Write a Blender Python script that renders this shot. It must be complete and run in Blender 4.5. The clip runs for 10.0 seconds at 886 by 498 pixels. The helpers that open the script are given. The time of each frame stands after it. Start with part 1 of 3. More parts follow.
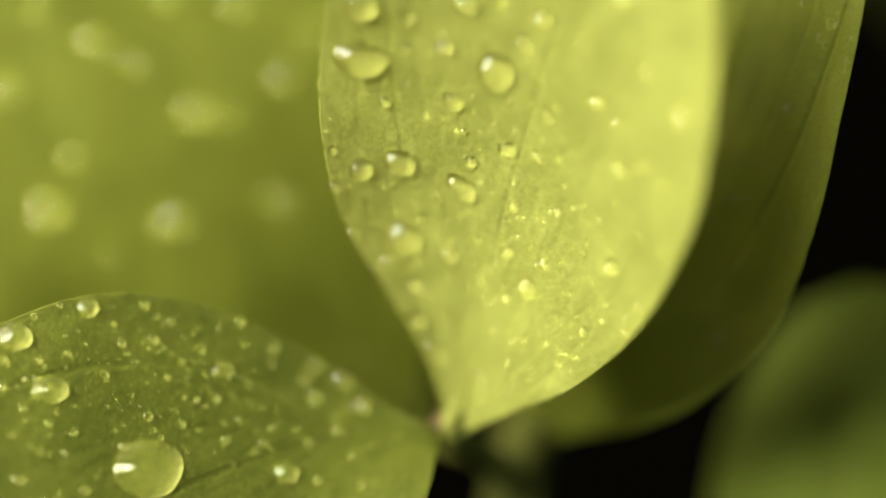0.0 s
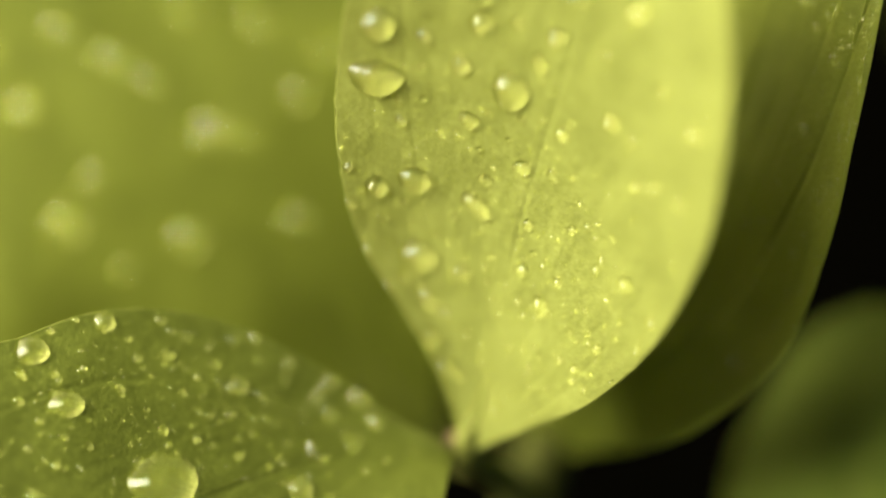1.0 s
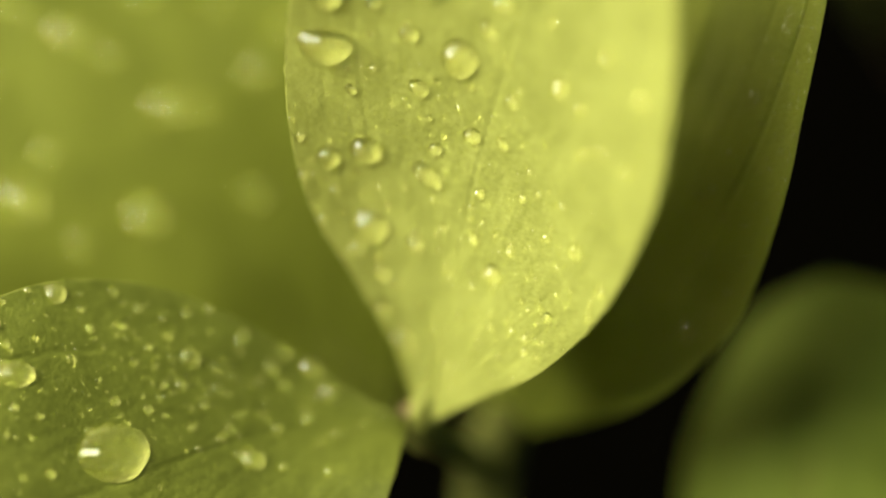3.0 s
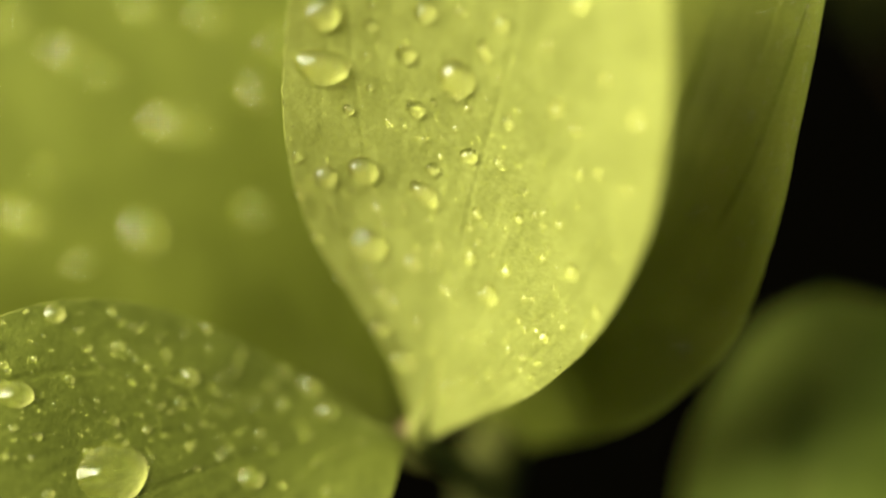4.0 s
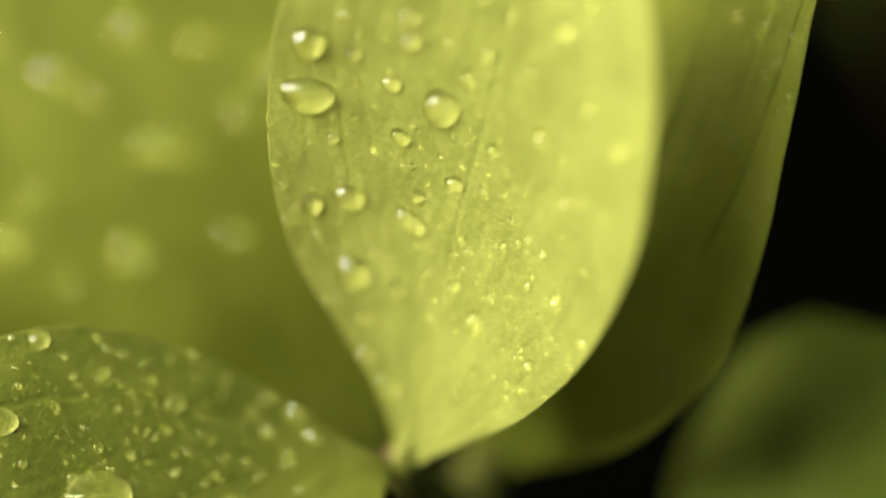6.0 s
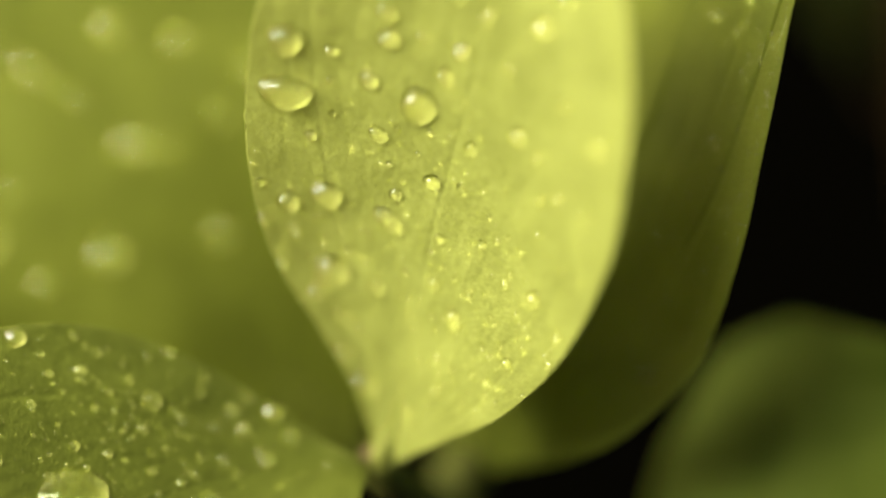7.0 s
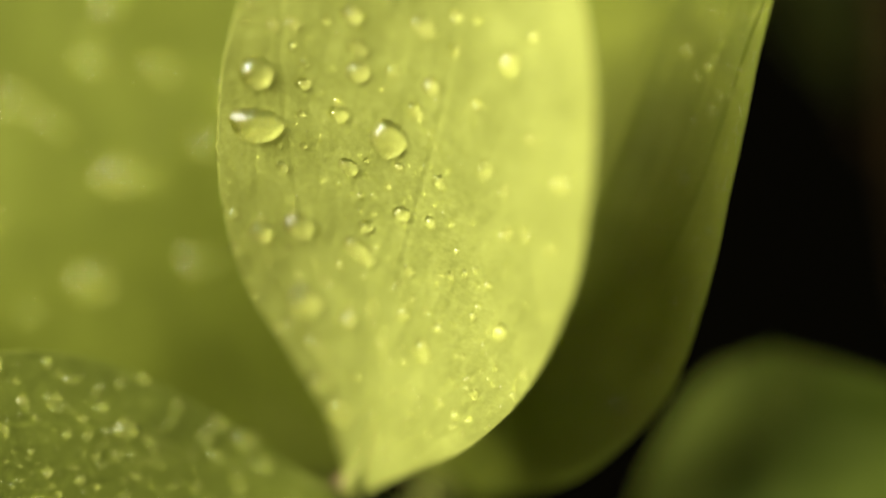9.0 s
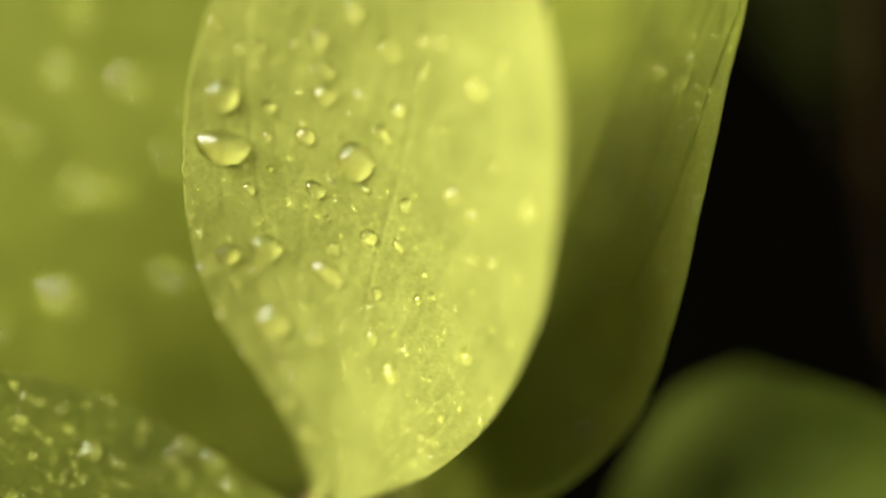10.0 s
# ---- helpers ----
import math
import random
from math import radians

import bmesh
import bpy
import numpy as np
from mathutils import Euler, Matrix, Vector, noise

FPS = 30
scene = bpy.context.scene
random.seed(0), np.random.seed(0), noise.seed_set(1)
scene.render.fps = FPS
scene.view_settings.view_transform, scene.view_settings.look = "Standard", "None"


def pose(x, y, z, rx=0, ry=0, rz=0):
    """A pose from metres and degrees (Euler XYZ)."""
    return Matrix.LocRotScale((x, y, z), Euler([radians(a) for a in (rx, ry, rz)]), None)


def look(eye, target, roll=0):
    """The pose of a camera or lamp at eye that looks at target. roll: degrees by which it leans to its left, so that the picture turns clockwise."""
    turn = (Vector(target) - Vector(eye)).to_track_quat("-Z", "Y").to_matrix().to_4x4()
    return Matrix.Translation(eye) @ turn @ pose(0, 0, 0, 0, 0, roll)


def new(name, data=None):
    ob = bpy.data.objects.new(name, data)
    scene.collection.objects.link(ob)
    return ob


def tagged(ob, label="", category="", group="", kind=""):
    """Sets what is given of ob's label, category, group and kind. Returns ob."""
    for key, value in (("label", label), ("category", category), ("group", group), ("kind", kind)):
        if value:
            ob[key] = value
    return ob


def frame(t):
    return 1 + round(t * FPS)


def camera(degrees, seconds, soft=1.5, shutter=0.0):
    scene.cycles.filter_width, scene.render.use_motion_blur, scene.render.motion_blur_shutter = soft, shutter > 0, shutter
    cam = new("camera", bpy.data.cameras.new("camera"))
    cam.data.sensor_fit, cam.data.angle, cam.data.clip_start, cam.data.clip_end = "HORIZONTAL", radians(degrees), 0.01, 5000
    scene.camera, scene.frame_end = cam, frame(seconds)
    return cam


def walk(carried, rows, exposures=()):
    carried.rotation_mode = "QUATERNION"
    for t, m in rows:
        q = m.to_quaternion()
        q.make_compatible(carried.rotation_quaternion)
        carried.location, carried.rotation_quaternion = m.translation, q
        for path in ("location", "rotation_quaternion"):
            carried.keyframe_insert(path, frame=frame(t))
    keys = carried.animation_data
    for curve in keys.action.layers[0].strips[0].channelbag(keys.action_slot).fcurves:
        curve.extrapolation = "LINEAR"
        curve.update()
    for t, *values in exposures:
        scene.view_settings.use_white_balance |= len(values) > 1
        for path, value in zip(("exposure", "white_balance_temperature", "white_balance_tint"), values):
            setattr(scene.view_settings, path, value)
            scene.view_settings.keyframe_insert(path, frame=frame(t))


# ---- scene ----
import functools

# Macro walk past wet leaves on a small shrub: millimetres are given from the node where the leaves meet.
cam = camera(30.0, 10.0, soft=1.9)
cam.data.dof.use_dof = True
cam.data.dof.focus_distance = 0.0991
cam.data.dof.aperture_fstop = 4.6
EYE, TILT = 1.0, -35.0
# seconds, x right, y up, z back in mm, and three turns in degrees, from the first camera
ROWS = [
    (0.0, 0.000, -0.000, -0.000, -0.000, -0.000, -0.000),
    (0.5, -0.670, 0.275, 0.600, 0.407, 0.040, 0.161),
    (1.0, -0.042, -0.091, 0.488, 0.657, 0.478, 0.338),
    (1.5, 0.742, 0.209, 0.592, 0.395, 0.372, 0.359),
    (2.0, 2.056, -2.736, 1.026, 1.248, 0.430, 0.285),
    (2.5, 2.667, -2.434, 0.625, 0.783, 0.400, 0.239),
    (4.0, 2.616, -1.330, 0.788, 0.975, 0.211, 0.004),
    (4.5, 2.788, 0.526, 0.675, 0.514, 0.304, 0.226),
    (5.0, 2.555, 0.754, 0.942, 0.572, 0.201, 0.371),
    (5.5, 3.014, 0.517, 1.011, 0.837, 0.198, 0.124),
    (7.0, 4.116, -0.276, 0.708, 1.263, -0.222, 0.215),
    (7.5, 5.443, 1.149, 0.668, 1.088, 0.033, 0.234),
    (8.0, 5.402, 2.538, 0.801, 0.974, -0.234, 0.272),
    (8.5, 7.375, -0.526, 1.233, 2.536, 0.763, 0.716),
    (9.0, 7.617, 0.261, 1.580, 2.057, 0.708, 0.714),
    (9.5, 8.037, 2.714, 1.356, 1.058, 0.259, 0.696),
    (10.0, 8.950, 2.880, 1.081, 1.365, 0.369, 0.797),
]
FIRST = pose(0, 0, EYE, 90 + TILT, 0, 0)
walk(cam, [(t, FIRST @ pose(x / 1000, y / 1000, z / 1000, rx, ry, rz)) for t, x, y, z, rx, ry, rz in ROWS])

# ---- light ----
NODE = Vector((0.00059, 0.08096, 0.92820))
MM = 0.001
world = bpy.data.worlds.new("dim_sky")
scene.world = world
world.use_nodes = True
wn = world.node_tree
sky = wn.nodes.new("ShaderNodeTexSky")
sky.sky_type = "NISHITA"
sky.sun_disc = False
sky.sun_elevation = radians(35)
sky.sun_rotation = radians(-60)
sky.dust_density = 8.0
sky.ozone_density = 0.0
wn.links.new(sky.outputs["Color"], wn.nodes["Background"].inputs["Color"])
wn.nodes["Background"].inputs["Strength"].default_value = 0.15

lamp_data = bpy.data.lights.new("window_light", "AREA")
lamp_data.shape, lamp_data.size, lamp_data.size_y = "ELLIPSE", 0.24, 0.086
lamp_data.energy = 2.55
lamp_data.color = (1.0, 0.97, 0.76)
lamp = new("window_light", lamp_data)
LIGHT_WAY = Vector((-0.73, -0.29, 0.61)).normalized()
lamp.matrix_world = look(NODE + Vector((0, 0, 0.012)) + LIGHT_WAY * 0.17, NODE + Vector((0, 0, 0.012)), 65)
scene.view_settings.exposure = 0.0


# ---- materials ----
def material(name):
    m = bpy.data.materials.new(name)
    m.use_nodes = True
    m.node_tree.nodes.clear()
    return m, m.node_tree.nodes, m.node_tree.links


def node(nodes, kind, **values):
    n = nodes.new(kind)
    for key, value in values.items():
        n.inputs[key.replace("_", " ")].default_value = value
    return n


def ramp(nodes, stops):
    r = nodes.new("ShaderNodeValToRGB")
    while len(r.color_ramp.elements) < len(stops):
        r.color_ramp.elements.new(0.5)
    for e, (at, colour) in zip(r.color_ramp.elements, stops):
        e.position, e.color = at, (*colour, 1)
    return r


def leaf_material(name, dark, mid, light, through_colour, share=0.42, bump=0.5, gloss=0.42, net=0.0):
    """Wet leaf: fibres along its length, blotches, pores, and light that comes through from behind."""
    m, nodes, links = material(name)
    out = nodes.new("ShaderNodeOutputMaterial")
    uv = nodes.new("ShaderNodeUVMap")
    uv.uv_map = "along_across"
    place = nodes.new("ShaderNodeTexCoord")
    stretch = nodes.new("ShaderNodeMapping")
    stretch.inputs["Scale"].default_value = (5.0, 95.0, 1.0)
    links.new(uv.outputs[0], stretch.inputs[0])
    fibres = node(nodes, "ShaderNodeTexNoise", Scale=1.0, Detail=3.0, Roughness=0.6)
    links.new(stretch.outputs[0], fibres.inputs["Vector"])
    blotch = node(nodes, "ShaderNodeTexNoise", Scale=260.0, Detail=4.0, Roughness=0.6)
    grain = node(nodes, "ShaderNodeTexNoise", Scale=2600.0, Detail=3.0, Roughness=0.65)
    pores = node(nodes, "ShaderNodeTexVoronoi", Scale=3400.0)
    for t in (blotch, grain, pores):
        links.new(place.outputs["Object"], t.inputs["Vector"])
    mix1 = nodes.new("ShaderNodeMath")
    mix1.operation = "MULTIPLY_ADD"
    mix1.inputs[1].default_value = 0.15
    links.new(fibres.outputs[0], mix1.inputs[0])
    mix2 = nodes.new("ShaderNodeMath")
    mix2.operation = "MULTIPLY_ADD"
    mix2.inputs[1].default_value = 0.42
    links.new(blotch.outputs[0], mix2.inputs[0])
    speck = node(nodes, "ShaderNodeTexNoise", Scale=9500.0, Detail=2.0, Roughness=0.7)
    links.new(place.outputs["Object"], speck.inputs["Vector"])
    mix4 = nodes.new("ShaderNodeMath")
    mix4.operation = "MULTIPLY_ADD"
    mix4.inputs[1].default_value = 0.30
    mix4.inputs[2].default_value = -0.15
    links.new(speck.outputs[0], mix4.inputs[0])
    mix3 = nodes.new("ShaderNodeMath")
    mix3.operation = "MULTIPLY_ADD"
    mix3.inputs[1].default_value = 0.45
    links.new(mix4.outputs[0], mix3.inputs[2])
    links.new(grain.outputs[0], mix3.inputs[0])
    links.new(mix3.outputs[0], mix2.inputs[2])
    links.new(mix2.outputs[0], mix1.inputs[2])
    colours = ramp(nodes, [(0.36, dark), (0.52, mid), (0.68, light)])
    links.new(mix1.outputs[0], colours.inputs[0])
    relief = nodes.new("ShaderNodeMath")
    relief.operation = "MULTIPLY_ADD"
    relief.inputs[1].default_value = 0.5
    links.new(pores.outputs["Distance"], relief.inputs[0])
    links.new(mix1.outputs[0], relief.inputs[2])
    cells = node(nodes, "ShaderNodeTexVoronoi", Scale=420.0)
    cells.feature = "DISTANCE_TO_EDGE"
    bend = nodes.new("ShaderNodeMix")
    bend.data_type = "VECTOR"
    bend.inputs[0].default_value = 0.0012
    links.new(place.outputs["Object"], bend.inputs[4])
    links.new(grain.outputs["Color"], bend.inputs[5])
    links.new(bend.outputs[1], cells.inputs["Vector"])
    swell = nodes.new("ShaderNodeMapRange")
    swell.interpolation_type = "SMOOTHSTEP"
    swell.inputs["From Max"].default_value = 0.22
    swell.inputs["To Max"].default_value = net
    links.new(cells.outputs["Distance"], swell.inputs["Value"])
    total = nodes.new("ShaderNodeMath")
    links.new(relief.outputs[0], total.inputs[0])
    links.new(swell.outputs[0], total.inputs[1])
    b = node(nodes, "ShaderNodeBump", Strength=bump, Distance=0.00012)
    links.new(total.outputs[0], b.inputs["Height"])
    skin = node(nodes, "ShaderNodeBsdfPrincipled", Roughness=gloss)
    skin.inputs["Specular IOR Level"].default_value = 0.03
    links.new(colours.outputs[0], skin.inputs["Base Color"])
    links.new(b.outputs[0], skin.inputs["Normal"])
    back = nodes.new("ShaderNodeBsdfTranslucent")
    tint = nodes.new("ShaderNodeMix")
    tint.data_type, tint.blend_type = "RGBA", "MULTIPLY"
    tint.inputs[0].default_value = 0.35
    tint.inputs[6].default_value = (*through_colour, 1)
    links.new(colours.outputs[0], tint.inputs[7])
    links.new(tint.outputs[2], back.inputs["Color"])
    links.new(b.outputs[0], back.inputs["Normal"])
    both = nodes.new("ShaderNodeMixShader")
    both.inputs[0].default_value = share
    links.new(skin.outputs[0], both.inputs[1])
    links.new(back.outputs[0], both.inputs[2])
    links.new(both.outputs[0], out.inputs["Surface"])
    return m


def rough_material(name, stops, scale, roughness=0.7, bump=0.6, distance=0.0004, shine=0.3):
    m, nodes, links = material(name)
    out = nodes.new("ShaderNodeOutputMaterial")
    place = nodes.new("ShaderNodeTexCoord")
    coarse = node(nodes, "ShaderNodeTexNoise", Scale=scale, Detail=6.0, Roughness=0.62)
    links.new(place.outputs["Object"], coarse.inputs["Vector"])
    colours = ramp(nodes, stops)
    links.new(coarse.outputs[0], colours.inputs[0])
    b = node(nodes, "ShaderNodeBump", Strength=bump, Distance=distance)
    links.new(coarse.outputs[0], b.inputs["Height"])
    skin = node(nodes, "ShaderNodeBsdfPrincipled", Roughness=roughness)
    skin.inputs["Specular IOR Level"].default_value = shine
    links.new(colours.outputs[0], skin.inputs["Base Color"])
    links.new(b.outputs[0], skin.inputs["Normal"])
    links.new(skin.outputs[0], out.inputs["Surface"])
    return m


def water_material(name, glow_share):
    """Clear water with a yellow translucent glow added for light the drop would gather."""
    m, nodes, links = material(name)
    out = nodes.new("ShaderNodeOutputMaterial")
    glass = node(nodes, "ShaderNodeBsdfGlass", Roughness=0.0, IOR=1.333)
    glow = node(nodes, "ShaderNodeBsdfTranslucent", Color=(0.80, 0.80, 0.24, 1))
    both = node(nodes, "ShaderNodeMixShader", Fac=glow_share)
    links.new(glass.outputs[0], both.inputs[1])
    links.new(glow.outputs[0], both.inputs[2])
    links.new(both.outputs[0], out.inputs["Surface"])
    return m


LEAF = leaf_material("young_leaf", (0.1217, 0.1295, 0.0286), (0.1725, 0.1827, 0.0430), (0.2361, 0.2479, 0.0633), (0.7200, 0.7600, 0.2000), share=0.48, bump=0.25, gloss=0.55, net=0.12)
OLD_LEAF = leaf_material("mature_leaf", (0.0455, 0.0520, 0.0062), (0.0683, 0.0767, 0.0098), (0.0992, 0.1103, 0.0152), (0.6200, 0.7600, 0.0900), share=0.34, bump=0.3, gloss=0.55)
# Mature leaf's colours about 12% lighter, standing in for light missing in shade.
LIGHTER_OLD_LEAF = leaf_material("lightened_mature_leaf", (0.0510, 0.0589, 0.0071), (0.0766, 0.0869, 0.0111), (0.1113, 0.1250, 0.0172), (0.6200, 0.7600, 0.0900), share=0.34, bump=0.3, gloss=0.55)
DULL_LEAF = leaf_material("dull_leaf", (0.0535, 0.0723, 0.0086), (0.0775, 0.1012, 0.0132), (0.1096, 0.1418, 0.0197), (0.5000, 0.6200, 0.0900), share=0.34, bump=0.3, gloss=0.55)
# Leaf green darkened to carry the shade that the far leaf stands in.
SHADE_TONED_LEAF = leaf_material("shade_toned_leaf", (0.0280, 0.0300, 0.0050), (0.0400, 0.0430, 0.0075), (0.0560, 0.0600, 0.0105), (0.2200, 0.2500, 0.0400), share=0.25, bump=0.3, gloss=0.6)
MID_LEAF = leaf_material("green_leaf", (0.0419, 0.0490, 0.0072), (0.0610, 0.0707, 0.0102), (0.0901, 0.1031, 0.0155), (0.3486, 0.4148, 0.0627), share=0.30, bump=0.32, gloss=0.5, net=0.4)
RIB = rough_material("pale_rib", [(0.3, (0.0819, 0.0882, 0.0139)), (0.7, (0.1071, 0.1134, 0.0189))], 900.0, 0.6, 0.4, 0.0001, shine=0.1)
STEM = rough_material("green_brown_stem", [(0.35, (0.0329, 0.0373, 0.0066)), (0.6, (0.0466, 0.0493, 0.0088)), (0.75, (0.0493, 0.0274, 0.0088))], 300.0, 0.7, shine=0.05)
BUD = rough_material("reddish_bud", [(0.3, (0.0378, 0.0189, 0.0065)), (0.7, (0.0648, 0.0378, 0.0119))], 500.0, 0.7)
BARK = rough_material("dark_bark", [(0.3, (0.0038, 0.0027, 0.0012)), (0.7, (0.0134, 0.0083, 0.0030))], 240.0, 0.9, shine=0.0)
# Soil colour near black: the deep shade behind the leaves is put in it.
SHADE_SOIL = rough_material("shade_blackened_soil", [(0.3, (0.0008, 0.0008, 0.0004)), (0.7, (0.0026, 0.0025, 0.0013))], 60.0, 1.0, 0.8, 0.004, 0.0)
WATER = water_material("faint_glow_water", 0.085)
# Twice the added glow, for drops on the low leaf and the leaf behind.
GLOW_WATER = water_material("glow_water", 0.16)


# ---- builders ----
def mesh_of(name, verts, faces, materials, smooth=True):
    me = bpy.data.meshes.new(name)
    me.from_pydata(verts, [], faces)
    for m in materials:
        me.materials.append(m)
    me.polygons.foreach_set("use_smooth", [smooth] * len(me.polygons))
    me.update()
    return me


def part(name, me, parent, label=""):
    ob = new(name, me)
    ob.parent = parent
    return tagged(ob, label)


def glide(points, s):
    """A smooth curve through points, s from 0 to 1."""
    n = len(points) - 1
    x = min(max(s, 0.0), 1.0) * n
    i = min(int(x), n - 1)
    u = x - i
    b, c = points[i], points[i + 1]
    a = points[i - 1] if i > 0 else 2 * b - c
    d = points[i + 2] if i + 2 <= n else 2 * c - b
    return 0.5 * (2 * b + (c - a) * u + (2 * a - 5 * b + 4 * c - d) * u * u + (3 * b - a - 3 * c + d) * u ** 3)


class Blade:
    """A leaf's surface between its left edge, midrib and right edge; s runs from base to tip, v from -1 to 1 across."""

    def __init__(self, stations, flip=False, veins=(), waves=0.0, seed=0.0):
        self.rails = [[Vector(row[k]) * MM for row in stations] for k in range(3)]
        self.flip, self.veins, self.waves, self.seed = flip, veins, waves, seed

    def bare(self, s, v):
        l, m, r = (glide(rail, s) for rail in self.rails)
        return m + (r - l) * (v / 2) + (r + l - 2 * m) * (v * v / 2)

    def normal(self, s, v):
        h = 0.05
        s = min(max(s, 0.01), 0.985)
        n = (self.bare(s, v + h) - self.bare(s, v - h)).cross(self.bare(s + h, v) - self.bare(s - h, v)).normalized()
        return -n if self.flip else n

    def relief(self, s, v):
        depth = 0.0
        for v0, slope, width, deep in self.veins:
            away = (v - v0 - slope * (s - 0.3)) / width
            if abs(away) < 3:
                depth -= deep * math.exp(-away * away)
        q = Vector((s * 9 + self.seed, v * 5, self.seed))
        depth += self.waves * noise.noise(q) + 0.35 * self.waves * noise.noise(q * 3.1)
        return depth * MM

    def at(self, s, v):
        return self.bare(s, v) + self.normal(s, v) * self.relief(s, v)


def leaf(parent, blade, mat, label, ns=110, nv=90, thick=0.28, rib_to=0.5, rib=0.55, margin=0.045, notch=0.0):
    """A leaf under its plant: a blade with two faces and a rim, a rib below, a petiole and a rounded margin."""
    verts, faces, uvs = [], [], []
    for side in (0, 1):
        for i in range(ns + 1):
            s = i / ns
            for j in range(nv + 1):
                x = -1 + 2 * j / nv
                v = 0.6 * math.sin(x * math.pi / 2) + 0.4 * x
                p = blade.at(s, v)
                if notch:
                    edge = max(0.0, abs(v) - 0.9) / 0.1
                    p = p + (glide(blade.rails[1], s) - p) * (notch * edge * noise.noise(Vector((s * 60, v, 4.0))))
                if side:
                    p = p - blade.normal(s, v) * thick * MM * (1 - 0.85 * v ** 6)
                verts.append(p)
                uvs.append((s, (v + 1) / 2))
    half = (ns + 1) * (nv + 1)
    w = nv + 1
    for i in range(ns):
        for j in range(nv):
            a = i * w + j
            q = (a, a + 1, a + w + 1, a + w)
            if blade.flip:
                q = q[::-1]
            faces.append(q)
            faces.append(tuple(x + half for x in q[::-1]))
    rim = [i * w for i in range(ns + 1)] + [ns * w + j for j in range(1, nv + 1)] + [i * w + nv for i in range(ns - 1, -1, -1)] + [j for j in range(nv - 1, 0, -1)]
    for a, b in zip(rim, rim[1:] + rim[:1]):
        q = (a, b, b + half, a + half)
        faces.append(q if not blade.flip else q[::-1])
    me = mesh_of("leaf", verts, faces, [mat])
    layer = me.uv_layers.new(name="along_across")
    index = np.zeros(len(me.loops), dtype=np.int32)
    me.loops.foreach_get("vertex_index", index)
    layer.data.foreach_set("uv", np.array(uvs, dtype=np.float32)[index].ravel())
    ob = part("leaf", me, parent, label)
    line = [blade.bare(0.02 + rib_to * k / 24, 0) - blade.normal(0.02 + rib_to * k / 24, 0) * (thick + 0.12) * MM for k in range(25)]
    part("midrib", tube("midrib", line, [rib * (1 - 0.75 * k / 24) for k in range(25)], RIB), ob, "pale green midrib under the leaf")
    for side in (-1, 1):
        line = [blade.at(k / 60, side) - blade.normal(k / 60, side) * 0.05 * MM for k in range(1, 60)]
        part("margin", tube("margin", line, [margin] * len(line), RIB, 6), ob, "thin pale edge of the leaf")
    return ob


def tube(name, line, radii, mat, sides=12):
    """A round, tapering tube along line (metres), radii in mm."""
    verts, faces = [], []
    up = Vector((0.3, 0.2, 0.93)).normalized()
    for k, p in enumerate(line):
        way = (line[min(k + 1, len(line) - 1)] - line[max(k - 1, 0)]).normalized()
        x = up.cross(way).normalized()
        y = way.cross(x)
        for a in range(sides):
            t = 2 * math.pi * a / sides
            verts.append(p + (x * math.cos(t) + y * math.sin(t)) * radii[k] * MM)
    for k in range(len(line) - 1):
        for a in range(sides):
            b = (a + 1) % sides
            faces.append((k * sides + a, k * sides + b, (k + 1) * sides + b, (k + 1) * sides + a))
    faces.append(tuple(range(sides))[::-1])
    faces.append(tuple((len(line) - 1) * sides + a for a in range(sides)))
    return mesh_of(name, verts, faces, [mat])


def curve_line(points, n):
    pts = [Vector(p) * MM for p in points]
    return [glide(pts, k / n) for k in range(n + 1)]


def empty(name, at):
    ob = new(name)
    ob.empty_display_size = 0.005
    ob.location = at
    return ob


# ---- setting ----
ground_rows = 60
gv, gf = [], []
for i in range(ground_rows + 1):
    for j in range(ground_rows + 1):
        x, y = ((k / ground_rows * 2 - 1) for k in (j, i))
        x, y = (math.copysign(abs(k) ** 3 * 400, k) for k in (x, y))
        near = math.exp(-(x * x + y * y) / 4)
        gv.append((x, y, 0.02 * near * noise.noise(Vector((x * 6, y * 6, 0)))))
for i in range(ground_rows):
    for j in range(ground_rows):
        a = i * (ground_rows + 1) + j
        gf.append((a, a + 1, a + ground_rows + 2, a + ground_rows + 1))
tagged(new("ground", mesh_of("ground", gv, gf, [SHADE_SOIL])), "bare soil under the shrub, its colour blackened to stand for deep shade", "ground", kind="structure")

# ---- the shrub ----
shrub = tagged(empty("shrub", NODE), "small green shrub with wet oval leaves round one stem", "shrub")

